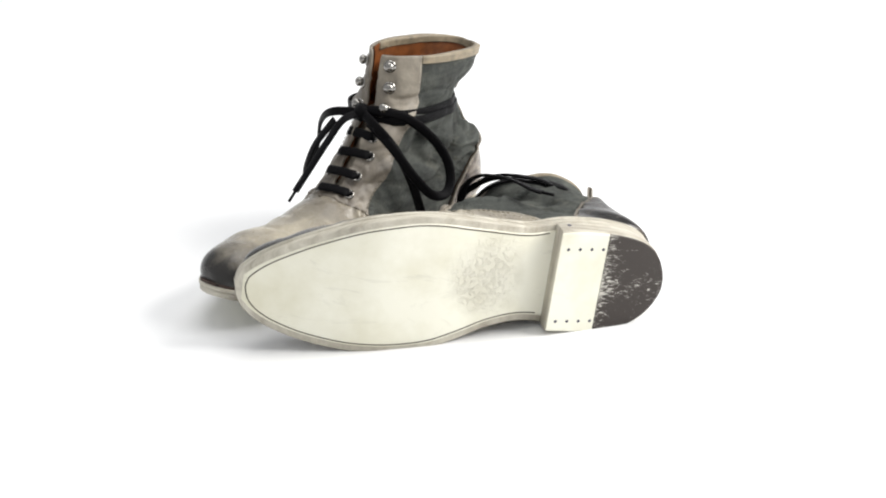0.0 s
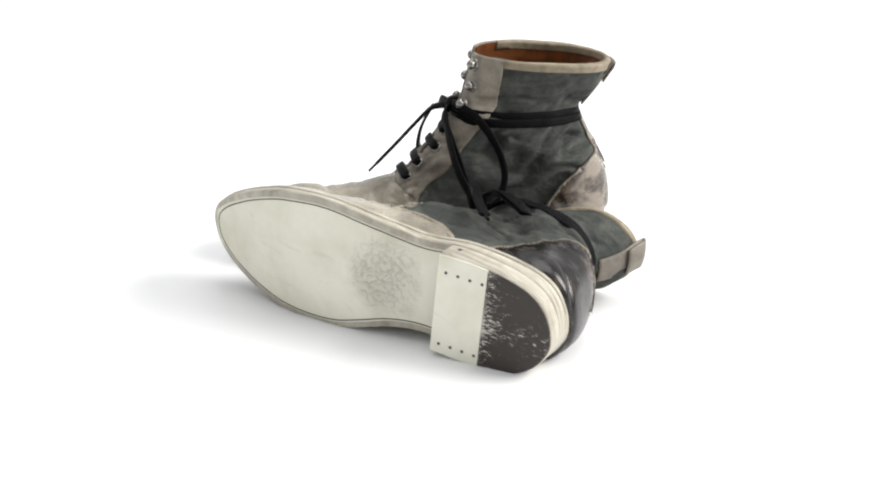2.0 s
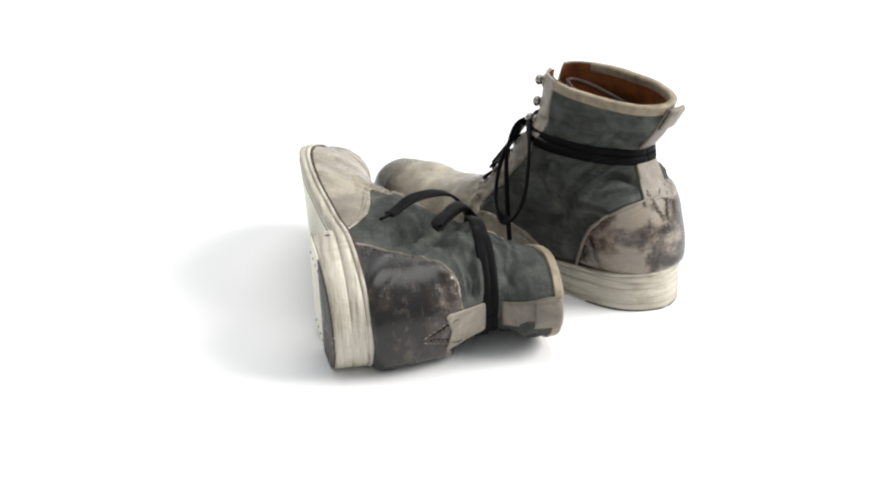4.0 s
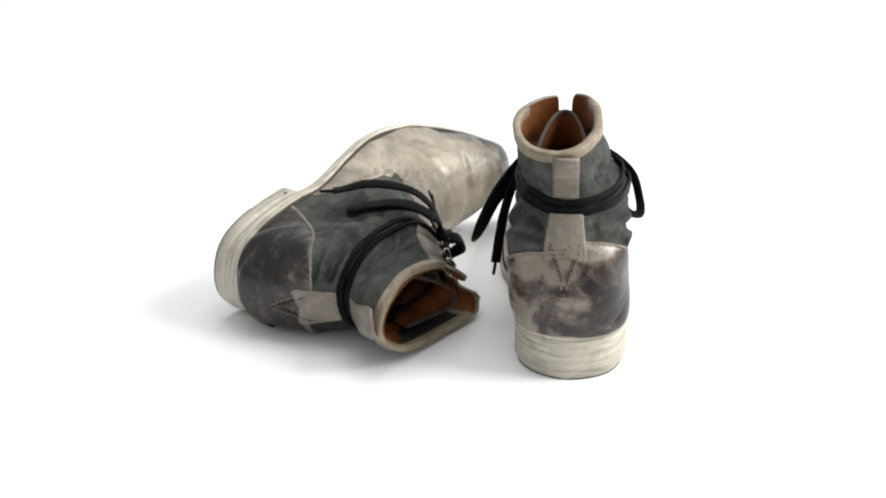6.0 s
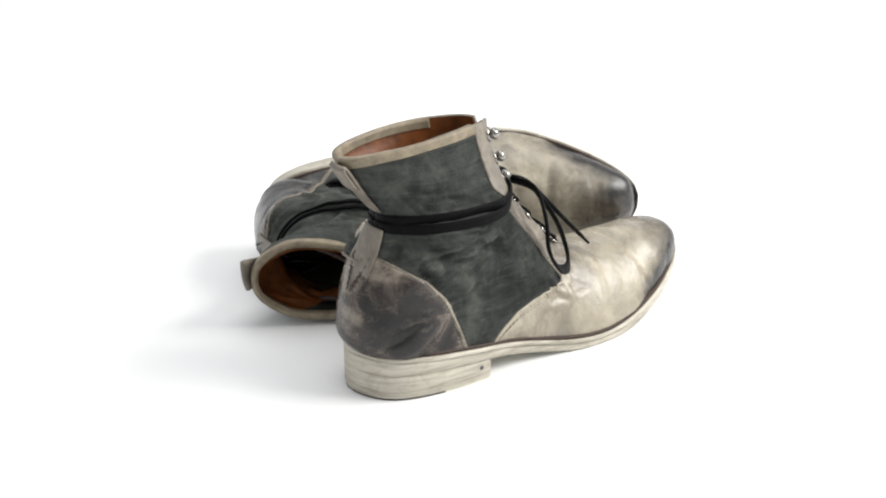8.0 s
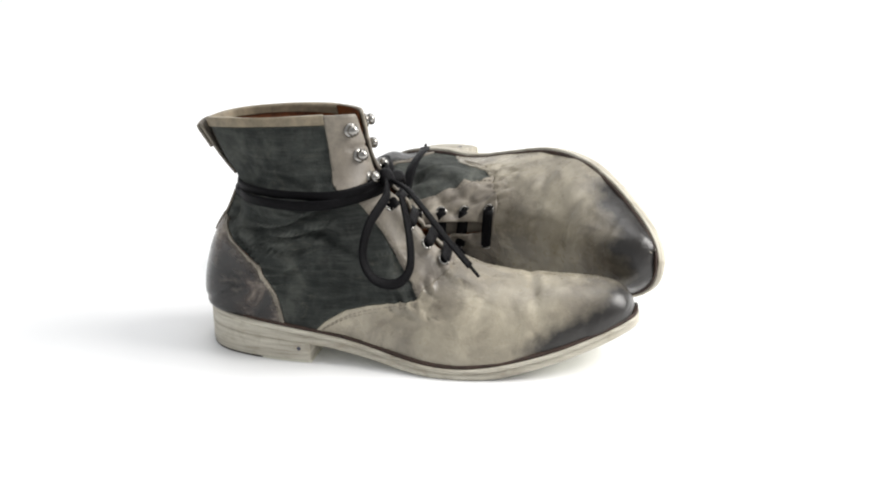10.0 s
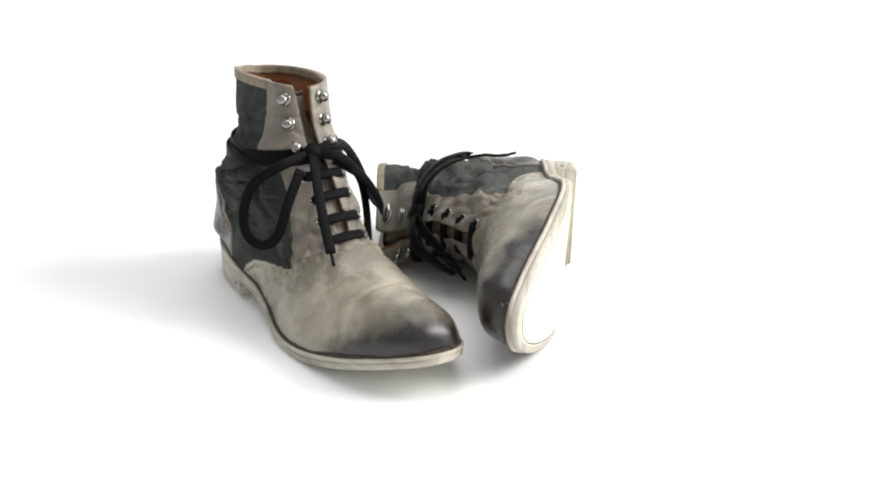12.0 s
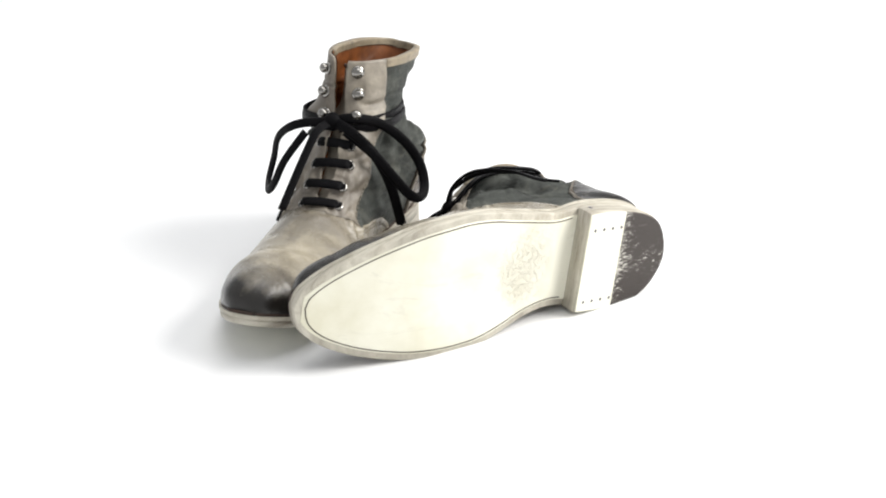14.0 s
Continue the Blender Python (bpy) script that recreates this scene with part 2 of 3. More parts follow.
# cross sections from toe to collar: front x, z; end x, z (None: on the welt); inner and outer half width; front and end y; where the width is full; where it turns in again
SECTIONS = [
    (0.2860, 0.0330, 0.2860, None, 0.004, 0.004, 0.0178, 0.0178, 1.0, 1.0),
    (0.2840, 0.0412, 0.2840, None, 0.010, 0.010, 0.0175, 0.0175, 1.0, 1.0),
    (0.2795, 0.0470, 0.2795, None, 0.018, 0.018, 0.0165, 0.0170, 1.0, 1.0),
    (0.2700, 0.0515, 0.2700, None, 0.025, 0.025, 0.0155, 0.0165, 1.0, 1.0),
    (0.2550, 0.0535, 0.2550, None, 0.030, 0.030, 0.0140, 0.0150, 1.0, 1.0),
    (0.2350, 0.0535, 0.2350, None, 0.036, 0.036, 0.0130, 0.0130, 1.0, 1.0),
    (0.2140, 0.0530, 0.2110, None, 0.040, 0.040, 0.0120, 0.0110, 1.0, 1.0),
    (0.1920, 0.0550, 0.1850, None, 0.044, 0.044, 0.0115, 0.0090, 1.0, 1.0),
    (0.1730, 0.0605, 0.1600, None, 0.043, 0.044, 0.0110, 0.0060, 1.0, 1.0),
    (0.1590, 0.0690, 0.1320, None, 0.039, 0.043, 0.0110, 0.0020, 1.0, 1.0),
    (0.1475, 0.0800, 0.1030, None, 0.037, 0.043, 0.0105, -0.0010, 0.92, 1.0),
    (0.1375, 0.0910, 0.0730, None, 0.037, 0.0425, 0.0100, -0.0020, 0.82, 1.0),
    (0.1300, 0.1005, 0.0430, None, 0.037, 0.0410, 0.0090, -0.0020, 0.72, 1.0),
    (0.1245, 0.1075, 0.0180, None, 0.037, 0.0405, 0.0080, -0.0020, 0.65, 0.80),
    (0.1210, 0.1120, 0.0010, None, 0.037, 0.0405, 0.0070, -0.0015, 0.60, 0.68),
    (0.1195, 0.1140, -0.0018, 0.0400, 0.0375, 0.0410, 0.0065, -0.0010, 0.56, 0.60),
    (0.1185, 0.1160, 0.0018, 0.0600, 0.0385, 0.0430, 0.0060, 0.0, 0.53, 0.55),
    (0.1175, 0.1180, 0.0085, 0.0780, 0.0365, 0.0450, 0.0055, 0.0005, 0.52, 0.52),
    (0.1165, 0.1195, 0.0170, 0.0940, 0.0340, 0.0430, 0.0050, 0.0010, 0.50, 0.50),
    (0.1155, 0.1220, 0.0225, 0.1065, 0.0315, 0.0370, 0.0040, 0.0015, 0.50, 0.50),
    (0.1140, 0.1260, 0.0222, 0.1150, 0.0310, 0.0320, 0.0035, 0.0020, 0.50, 0.50),
    (0.1120, 0.1320, 0.0145, 0.1250, 0.0315, 0.0290, 0.0038, 0.0040, 0.50, 0.50),
    (0.1095, 0.1430, 0.0065, 0.1370, 0.0312, 0.0252, 0.0045, 0.0055, 0.50, 0.50),
    (0.1070, 0.1590, 0.0020, 0.1505, 0.0308, 0.0226, 0.0050, 0.0060, 0.50, 0.50)]
SECTIONS = [(a, b, c, smooth(WELT_Z, max(c, 0.0)) if d is None else d, *rest) for a, b, c, d, *rest in SECTIONS]
NU, NV = 190, 62


ROWS = [(i / (len(SECTIONS) - 1), *s) for i, s in enumerate(SECTIONS)]


def section(u):
    """The section at u, 0 at the toe to 1 at the collar."""
    return smooth(ROWS, u)


def ease(a, b, x):
    t = min(max((x - a) / (b - a), 0.0), 1.0)
    return t * t * (3 - 2 * t)


def skin(u, s, side, slim=0.0):
    """A point of the upper: u along, s from the front ridge (0) to the welt or the back (1). slim: how flat the outer ankle is pressed."""
    ax, az, ex, ez, wi, wo, yf, yb, ra, rb = section(u)
    rho = (1 - math.cos(math.pi * s)) / 2
    w = wi * (1 - 0.7 * slim * ease(0.74, 0.90, u)) if side > 0 else wo * (1 - slim * ease(0.36, 0.50, u))
    x, z = ax + (ex - ax) * rho, az + (ez - az) * rho
    g = min(rho / max(ra, 0.3), 1.0)
    h = w * (1 - (1 - g) ** 2.1) ** (1 / 2.1)
    k = 0.0
    if ex > 0.0005 and ez <= smooth(WELT_Z, ex) + 0.003:
        k = max(side * (edge(ex, side) - yb) - 0.0030, 0.0) / w
    start = min(max(rb, 0.5), 0.8)
    q = min(max((rho - start) / (1 - start), 0.0), 1.0)
    closed = ease(0.0, 0.25, 1 - rb)
    h *= (1 - closed) * (1 + (k - 1) * rho**2) + closed * (k + (1 - k) * (1 - q**2.2) ** (1 / 2.2))
    y = yf + (yb - yf) * rho + side * h
    return Vector((x, y, z + 0.006 * ease(0.84, 1.0, u) * min(max((0.008 - y) / 0.03, 0.0), 1.0)))


def crease(p, seed, deep):
    """Folds and dents of the worn upper at p, as a push along the normal. deep: how crumpled the ankle is."""
    x, y, z = p
    d = 0.0012 * noise.noise(Vector((x * 40, y * 40 + seed, z * 40)))
    soft = ease(0.040, 0.060, z) * (1 - ease(0.135, 0.155, x)) * ease(0.004, 0.03, x + 0.6 * max(0.0, z - 0.07))
    shaft = ease(0.118, 0.128, z)
    bend = noise.noise(Vector((x * 22, y * 22 + seed, z * 22)))
    n1 = noise.noise(Vector((x * 13 + seed, y * 13, z * 58 + 1.3 * bend)))
    n2 = noise.noise(Vector((x * 26 - seed, y * 26, z * 70 + 1.5 * bend + x * 40)))
    waist = math.exp(-((z - 0.093) / 0.024) ** 2)
    fold = 0.0036 * n1 - 0.0026 * math.exp(-(n1 / 0.10) ** 2) + 0.0018 * n2 - 0.0016 * math.exp(-(n2 / 0.09) ** 2)
    back = 1 - (1 - ease(0.010, 0.021, abs(y - 0.002))) * (1 - ease(0.03, 0.045, x))
    tied = math.exp(-((z - WAIST_BACK - 0.004) / 0.008) ** 2)
    fold = fold * (1 - 0.85 * tied) - 0.0002 * tied
    fold *= 1 - 0.6 * ease(0.092, 0.108, x + 0.35 * (z - 0.09)) * (1 - shaft)
    stiff = ease(-0.006, 0.008, lin(COUNTER_IN if y > 0 else COUNTER_OUT, z) - x) if z < 0.10 else 0.0
    fold *= 1 - 0.85 * stiff
    d += deep * soft * fold * (0.45 + 0.55 * waist) * (1 - 0.45 * shaft) * (1 - 0.9 * ease(0.134, 0.149, z)) * back
    d += soft * (1 - 0.6 * stiff) * 0.0024 * noise.noise(Vector((x * 20, y * 20 - seed, z * 28)))
    if 0.125 < x < 0.175 and z > 0.035:
        m = ease(0.125, 0.145, x) * (1 - ease(0.160, 0.175, x))
        ripple = noise.noise(Vector((x * 170 + z * 90, y * 45 + seed, z * 60)))
        d += m * (0.0030 * ripple - 0.0022 * math.exp(-(ripple / 0.12) ** 2))
    if 0.16 < x < 0.26:
        d -= 0.0027 * math.exp(-((x - 0.222 + 0.25 * y) / 0.0035) ** 2) * max(0, 1 - abs(y - 0.01) / 0.05)
        d -= 0.0013 * math.exp(-((x - 0.196 - 0.2 * y) / 0.004) ** 2) * max(0, 1 - abs(y + 0.01) / 0.04)
        d += 0.0012 * noise.noise(Vector((x * 60, y * 22 + seed, z * 22)))
    dent = math.exp(-((x - 0.032) ** 2 + (z - 0.124) ** 2) / 0.00012)
    d -= 0.0050 * dent if y > 0.004 else 0.0022 * dent
    return d


class Skin:
    """The upper as a list of points with normals, and polygons that panels are cut from."""

    def __init__(self, seed, slim, deep):
        self.slim, self.seed, self.deep = slim, seed, deep
        n = 2 * NV + 1
        grid = [[skin(i / NU, abs(j - NV) / NV, -1 if j < NV else 1, slim) for j in range(n)] for i in range(NU + 1)]
        g = np.array([[tuple(p) for p in row] for row in grid])
        du, dv = np.gradient(g, axis=0), np.gradient(g, axis=1)
        nr = np.cross(du, dv)
        nr /= np.linalg.norm(nr, axis=2, keepdims=True) + 1e-12
        if nr[NU // 3, NV, 2] < 0:
            nr = -nr
        for i in range(NU + 1):
            if np.linalg.norm(g[i, 0] - g[i, -1]) < 2e-4:
                both = nr[i, 1] + nr[i, -2]
                nr[i, 0] = nr[i, -1] = both / np.linalg.norm(both)
            if i:
                ridge = nr[i, NV - 1] + nr[i, NV + 1]
                nr[i, NV] = ridge / np.linalg.norm(ridge)
        self.p, self.n, self.f = [], [], []
        for i in range(NU + 1):
            for j in range(n):
                p, q = Vector(g[i, j]), Vector(nr[i, j])
                self.p.append(p + q * crease(p, seed, deep))
                self.n.append(q)
                self.f.append(abs(j - NV) / NV)
        self.polys = [(i * n + j, (i + 1) * n + j, (i + 1) * n + j + 1, i * n + j + 1) for i in range(NU) for j in range(n - 1)]
        self.at, self.front = np.array([tuple(p) for p in self.p]), np.array(self.f)

    def split(self, polys, phi):
        """The polygons where phi is above 0, and the rest, cut along phi = 0."""
        val = {}

        def at(i):
            if i not in val:
                val[i] = phi(self.p[i], self.f[i])
            return val[i]
        inside, outside = [], []
        cuts = {}
        for poly in polys:
            d = [at(i) for i in poly]
            if min(d) >= 0:
                inside.append(poly)
            elif max(d) < 0:
                outside.append(poly)
            else:
                a, b = [], []
                for k, i in enumerate(poly):
                    j, di, dj = poly[(k + 1) % len(poly)], d[k], d[(k + 1) % len(poly)]
                    (a if di >= 0 else b).append(i)
                    if (di >= 0) != (dj >= 0):
                        key = (min(i, j), max(i, j))
                        if key not in cuts:
                            t = di / (di - dj)
                            cuts[key] = len(self.p)
                            self.p.append(self.p[i].lerp(self.p[j], t))
                            self.n.append(self.n[i].lerp(self.n[j], t).normalized())
                            self.f.append(self.f[i] + (self.f[j] - self.f[i]) * t)
                        a.append(cuts[key])
                        b.append(cuts[key])
                if len(a) > 2:
                    inside.append(tuple(a))
                if len(b) > 2:
                    outside.append(tuple(b))
        return inside, outside

    def mesh(self, polys, lift):
        bm = bmesh.new()
        made = {}
        for poly in polys:
            vs = []
            for i in poly:
                if i not in made:
                    made[i] = bm.verts.new(self.p[i] + self.n[i] * lift)
                if made[i] not in vs:
                    vs.append(made[i])
            if len(vs) > 2:
                try:
                    bm.faces.new(vs)
                except ValueError:
                    pass
        bmesh.ops.remove_doubles(bm, verts=bm.verts, dist=0.00006)
        bmesh.ops.recalc_face_normals(bm, faces=bm.faces)
        return bm


def lin(table, x):
    return float(np.interp(x, [r[0] for r in table], [r[1] for r in table]))


GAP = [(0.0625, -0.004), (0.0645, 0.0), (0.070, 0.0045), (0.09, 0.0055), (0.115, 0.0045), (0.135, 0.0042), (0.149, 0.0048), (0.156, 0.0052), (0.160, 0.0062), (0.1645, 0.0095)]
MIDDLE = [(0.065, 0.0115), (0.090, 0.0105), (0.115, 0.0080), (0.135, 0.0060), (0.158, 0.0055)]
VAMP_TOP = [(0.082, 0.018), (0.0850, 0.0230), (0.0907, 0.0296), (0.1054, 0.0390), (0.120, 0.0425), (0.1495, 0.0452), (0.1530, 0.0520)]
VAMP_BACK = [(0.0, 0.1525), (0.051, 0.1525), (0.056, 0.160), (0.060, 0.1665), (0.075, 0.1675)]
COUNTER_OUT = [(0.020, 0.0645), (0.028, 0.0635), (0.044, 0.0585), (0.064, 0.0484), (0.0786, 0.0348), (0.088, 0.0200), (0.094, 0.005), (0.10, -0.02)]
COUNTER_IN = [(0.020, 0.0585), (0.028, 0.0570), (0.046, 0.0500), (0.060, 0.0405), (0.071, 0.0300), (0.081, 0.0160), (0.088, 0.004), (0.095, -0.02)]
STAY_OUT = [(0.035, 0.153), (0.045, 0.151), (0.055, 0.146), (0.065, 0.1385), (0.080, 0.130), (0.0931, 0.120), (0.1089, 0.1076), (0.121, 0.0950), (0.160, 0.0870)]
STAY_IN = [(0.035, 0.153), (0.0500, 0.150), (0.0600, 0.143), (0.0693, 0.1300), (0.0937, 0.1107), (0.110, 0.0980), (0.122, 0.0895), (0.160, 0.0830)]


def in_opening(p, s):
    return abs(p.y - lin(MIDDLE, p.z)) - lin(GAP, p.z) if s < 0.45 and p.x > 0.07 else 1.0


def in_vamp(p, s):
    side = lin(VAMP_TOP, p.x) - p.z if p.x > 0.080 else -0.02
    return max(p.x - lin(VAMP_BACK, p.z), side)


def in_counter(p, s):
    return lin(COUNTER_IN if p.y > 0 else COUNTER_OUT, p.z) - p.x


def in_stay(p, s):
    return p.x - lin(STAY_IN if p.y > lin(MIDDLE, p.z) else STAY_OUT, p.z)


def collar_z(p):
    return 0.1505 + 0.0085 * (p.x / 0.1075) + 0.006 * min(max((0.008 - p.y) / 0.03, 0.0), 1.0)


def slump(p, sag):
    """The boot that lies on its side: shaft leaning forward and pressed flat on the floor, lapels spread, sole twisted towards the toe."""
    x, y, z = p
    t = min(max((z - 0.092) / 0.050, 0.0), 1.25)
    t *= t if t < 1 else 1
    a = 0.145 * sag * t
    dx, dz = x - 0.060, (z - 0.100) * (1 - 0.10 * min(t, 1.0))
    front = ease(0.035, 0.110, x)
    apart = min(max((y - 0.0055) / 0.026, -1.0), 1.0)
    if t:
        x, z = 0.060 + dx * math.cos(a) + dz * math.sin(a), 0.100 - dx * math.sin(a) + dz * math.cos(a)
        x += sag * t * front * (-0.004 + 0.014 * apart)
    y = 0.0055 + (y - 0.0055) * (1 + (0.38 if y < 0.0055 else 0.08) * sag * t) + sag * t * (-0.006 + 0.018 * ease(0.010, 0.110, x))
    if y < 0:
        y -= 0.0040 * sag * ease(0.085, 0.130, x) * (1 - ease(0.200, 0.265, x)) * (1 - ease(0.040, 0.075, z))
    y -= 0.009 * sag * ease(0.045, 0.065, z) * (1 - ease(0.092, 0.125, z)) * ease(0.080, 0.120, x)
    z -= 0.10 * sag * (x - 0.050) * (1 - ease(0.004, 0.016, z)) * (x < 0.0825)
    k = ease(0.090, 0.260, x)
    a = 0.075 * sag * k
    y, z = y * math.cos(a) - (z - 0.01) * math.sin(a), 0.01 + y * math.sin(a) + (z - 0.01) * math.cos(a)
    z -= 0.0042 * sag * min(max((x - 0.15) / 0.13, 0.0), 1.0) ** 2
    x *= 1 + 0.014 * sag
    rest = 0.0160 + 0.140 * x + 0.037 * z
    if z > 0.045 and y > rest:
        y = rest + 0.0065 * (1 - math.exp((rest - y) / 0.0065))
    return Vector((x, y, z))


def part(name, bm, material, parent, label="", mirror=1, sag=0.0, thick=0.0, offset=-1.0, flat=False):
    """Links a bmesh as one mesh object under a thing or a part."""
    if sag:
        for v in bm.verts:
            v.co = slump(v.co, sag)
    if mirror < 0:
        for v in bm.verts:
            v.co.y = -v.co.y
        bmesh.ops.reverse_faces(bm, faces=bm.faces)
    me = bpy.data.meshes.new(name)
    bm.to_mesh(me)
    bm.free()
    me.materials.append(material)
    for p in me.polygons:
        p.use_smooth = not flat
    ob = new(name, me)
    ob.parent = parent
    if thick:
        m = ob.modifiers.new("thickness", "SOLIDIFY")
        m.thickness, m.offset = thick, offset
    return tagged(ob, label) if label else ob


def curve(points, n):
    """n points at even steps along a smooth line through the given ones."""
    pts = [Vector(p) for p in points]
    out = []
    for i in range(len(pts) - 1):
        a, b, c, d = pts[max(i - 1, 0)], pts[i], pts[i + 1], pts[min(i + 2, len(pts) - 1)]
        for k in range(12):
            t = k / 12
            out.append(0.5 * ((2 * b) + (c - a) * t + (2 * a - 5 * b + 4 * c - d) * t * t + (3 * b - a - 3 * c + d) * t**3))
    out.append(pts[-1])
    run = np.concatenate([[0], np.cumsum([(q - p).length for p, q in zip(out, out[1:])])])
    xyz = np.array([tuple(p) for p in out])
    at = np.linspace(0, run[-1], n)
    return [Vector((np.interp(a, run, xyz[:, 0]), np.interp(a, run, xyz[:, 1]), np.interp(a, run, xyz[:, 2]))) for a in at]


def cord(points, wide, thick, face=None, n=None, closed=False, around=10):
    """A flat lace or thread along a line; face: the direction that its flat side shows."""
    total = sum((Vector(b) - Vector(a)).length for a, b in zip(points, points[1:]))
    pts = curve(points, n or max(6, int(total / 0.0025)))
    bm = bmesh.new()
    rings = []
    up = Vector((0, 0, 1) if face is None or callable(face) else face)
    for i, p in enumerate(pts):
        t = (pts[min(i + 1, len(pts) - 1)] - pts[max(i - 1, 0)]).normalized()
        if callable(face):
            up = Vector(face(p))
        f = (up - t * up.dot(t))
        f = f.normalized() if f.length > 1e-5 else t.orthogonal().normalized()
        if face is None:
            up = f
        s = t.cross(f)
        ring = []
        for k in range(around):
            a = 2 * math.pi * k / around
            ca, sa = math.cos(a), math.sin(a)
            ca, sa = math.copysign(abs(ca) ** 0.7, ca), math.copysign(abs(sa) ** 0.7, sa)
            ring.append(bm.verts.new(p + s * ca * wide / 2 + f * sa * thick / 2))
        rings.append(ring)
    for a, b in zip(rings, rings[1:]):
        for k in range(around):
            bm.faces.new((a[k], a[(k + 1) % around], b[(k + 1) % around], b[k]))
    bm.faces.new(rings[0][::-1])
    bm.faces.new(rings[-1])
    bmesh.ops.recalc_face_normals(bm, faces=bm.faces)
    return bm


def stations(a, b, n):
    """x stations closer together at both ends."""
    return [a + (b - a) * (1 - math.cos(math.pi * i / n)) / 2 for i in range(n + 1)]


def slab(x0, x1, low, high, inset=0.0, bulge=0.0, n=64, across=8, square=False):
    """A closed slab over the sole's outline between two height curves."""
    bm = bmesh.new()
    xs = stations(x0, x1, n)
    loops = []
    prof = [(0, 0.0012), (0.12, 0.0), (0.5, -bulge), (0.88, 0.0), (1, 0.0012)]
    for f, inn in prof:
        ring = []
        for x in xs:
            ring.append((x, 1, f, inn))
        for x in reversed(xs):
            ring.append((x, -1, f, inn))
        vs = []
        for x, side, f2, inn2 in ring:
            e = abs(edge(x, side) - 0.5 * (edge(x, 1) + edge(x, -1)))
            mid = 0.5 * (edge(x, 1) + edge(x, -1))
            y = mid + side * max(e - inset - inn2, 0.0)
            vs.append(bm.verts.new((x, y, low(x) + (high(x) - low(x)) * f2)))
        loops.append(vs)
    m = len(loops[0])
    for a, b in zip(loops, loops[1:]):
        for i in range(m):
            bm.faces.new((a[i], a[(i + 1) % m], b[(i + 1) % m], b[i]))
    for loop in (loops[0], loops[-1]):
        k = len(xs)
        rows = []
        for i in range(k):
            p, q = loop[i], loop[2 * k - 1 - i]
            rows.append([p] + [bm.verts.new(p.co.lerp(q.co, j / across)) for j in range(1, across)] + [q])
        for a, b in zip(rows, rows[1:]):
            for j in range(across):
                bm.faces.new((a[j], b[j], b[j + 1], a[j + 1]))
    bmesh.ops.remove_doubles(bm, verts=bm.verts, dist=0.00005)
    bmesh.ops.dissolve_degenerate(bm, edges=bm.edges, dist=0.00002)
    bmesh.ops.recalc_face_normals(bm, faces=bm.faces)
    return bm


def base_z(x):
    return smooth(BASE_Z, x)


def welt_z(x):
    return smooth(WELT_Z, x)


def ball(radius, where, squash=1.0, normal=(0, 0, 1), rings=8, round_=14):
    bm = bmesh.new()
    bmesh.ops.create_uvsphere(bm, u_segments=round_, v_segments=rings, radius=radius)
    q = Vector((0, 0, 1)).rotation_difference(Vector(normal)).to_matrix().to_4x4()
    bmesh.ops.transform(bm, matrix=Matrix.Translation(where) @ q @ Matrix.Diagonal((1, 1, squash, 1)), verts=bm.verts)
    return bm


def ringlet(radius, tube, where, normal):
    bm = bmesh.new()
    q = Vector((0, 0, 1)).rotation_difference(Vector(normal)).to_matrix()
    rows = []
    for i in range(16):
        a = 2 * math.pi * i / 16
        row = []
        for k in range(6):
            b = 2 * math.pi * k / 6
            r = radius + tube * math.cos(b)
            row.append(bm.verts.new(Vector(where) + q @ Vector((r * math.cos(a), r * math.sin(a), tube * math.sin(b)))))
        rows.append(row)
    for i in range(16):
        a, b = rows[i], rows[(i + 1) % 16]
        for k in range(6):
            bm.faces.new((a[k], b[k], b[(k + 1) % 6], a[(k + 1) % 6]))
    bmesh.ops.recalc_face_normals(bm, faces=bm.faces)
    return bm


def nearest(sk, x, z, side):
    """The skin's point and normal at x, z on one side."""
    far = (sk.at[:, 0] - x) ** 2 + (sk.at[:, 2] - z) ** 2 + ((sk.at[:, 1] - 0.004) * side < 0)
    best = int(far.argmin())
    return sk.p[best], sk.n[best]


EYELETS = [(0.1556, 0.0645), (0.1409, 0.0755), (0.1300, 0.0875), (0.1238, 0.1005)]
HOOKS = [0.1190, 0.1340, 0.1505]


def facing(sk, z, side, away):
    """The skin's point and normal at height z on the front, at some distance to one side of the opening's middle."""
    y = lin(MIDDLE, z) + side * away
    far = (sk.at[:, 2] - z) ** 2 + (sk.at[:, 1] - y) ** 2 + (sk.front > 0.5) + (sk.at[:, 0] < 0.08)
    best = int(far.argmin())
    return sk.p[best], sk.n[best]


WAIST_FRONT, WAIST_BACK = 0.1150, 0.1085


def waist(sk, dz, lift, side, s0, s1, n=26):
    """A line that lies on the narrow ankle, from the front (0) to the back (1)."""
    out = []
    for i in range(n + 1):
        s = s0 + (s1 - s0) * i / n
        goal = WAIST_FRONT + (WAIST_BACK - WAIST_FRONT) * s**0.8 + dz
        low, high = 0.60, 1.0
        for _ in range(18):
            u = (low + high) / 2
            if skin(u, s, side, sk.slim).z < goal:
                low = u
            else:
                high = u
        p = skin(u, s, side, sk.slim)
        d = Vector((p.x - 0.068, p.y - 0.003, 0))
        push = sum(crease(p + Vector((0, 0, h)), sk.seed, sk.deep) for h in (-0.002, 0.0, 0.002)) / 3
        out.append(p + d.normalized() * (lift + max(-0.006, min(0.002, push)) * ease(0.3, 0.5, s) + 0.0019 * (1 - ease(0.22, 0.42, s)) - 0.0004 * ease(0.5, 0.8, s)))
    return out


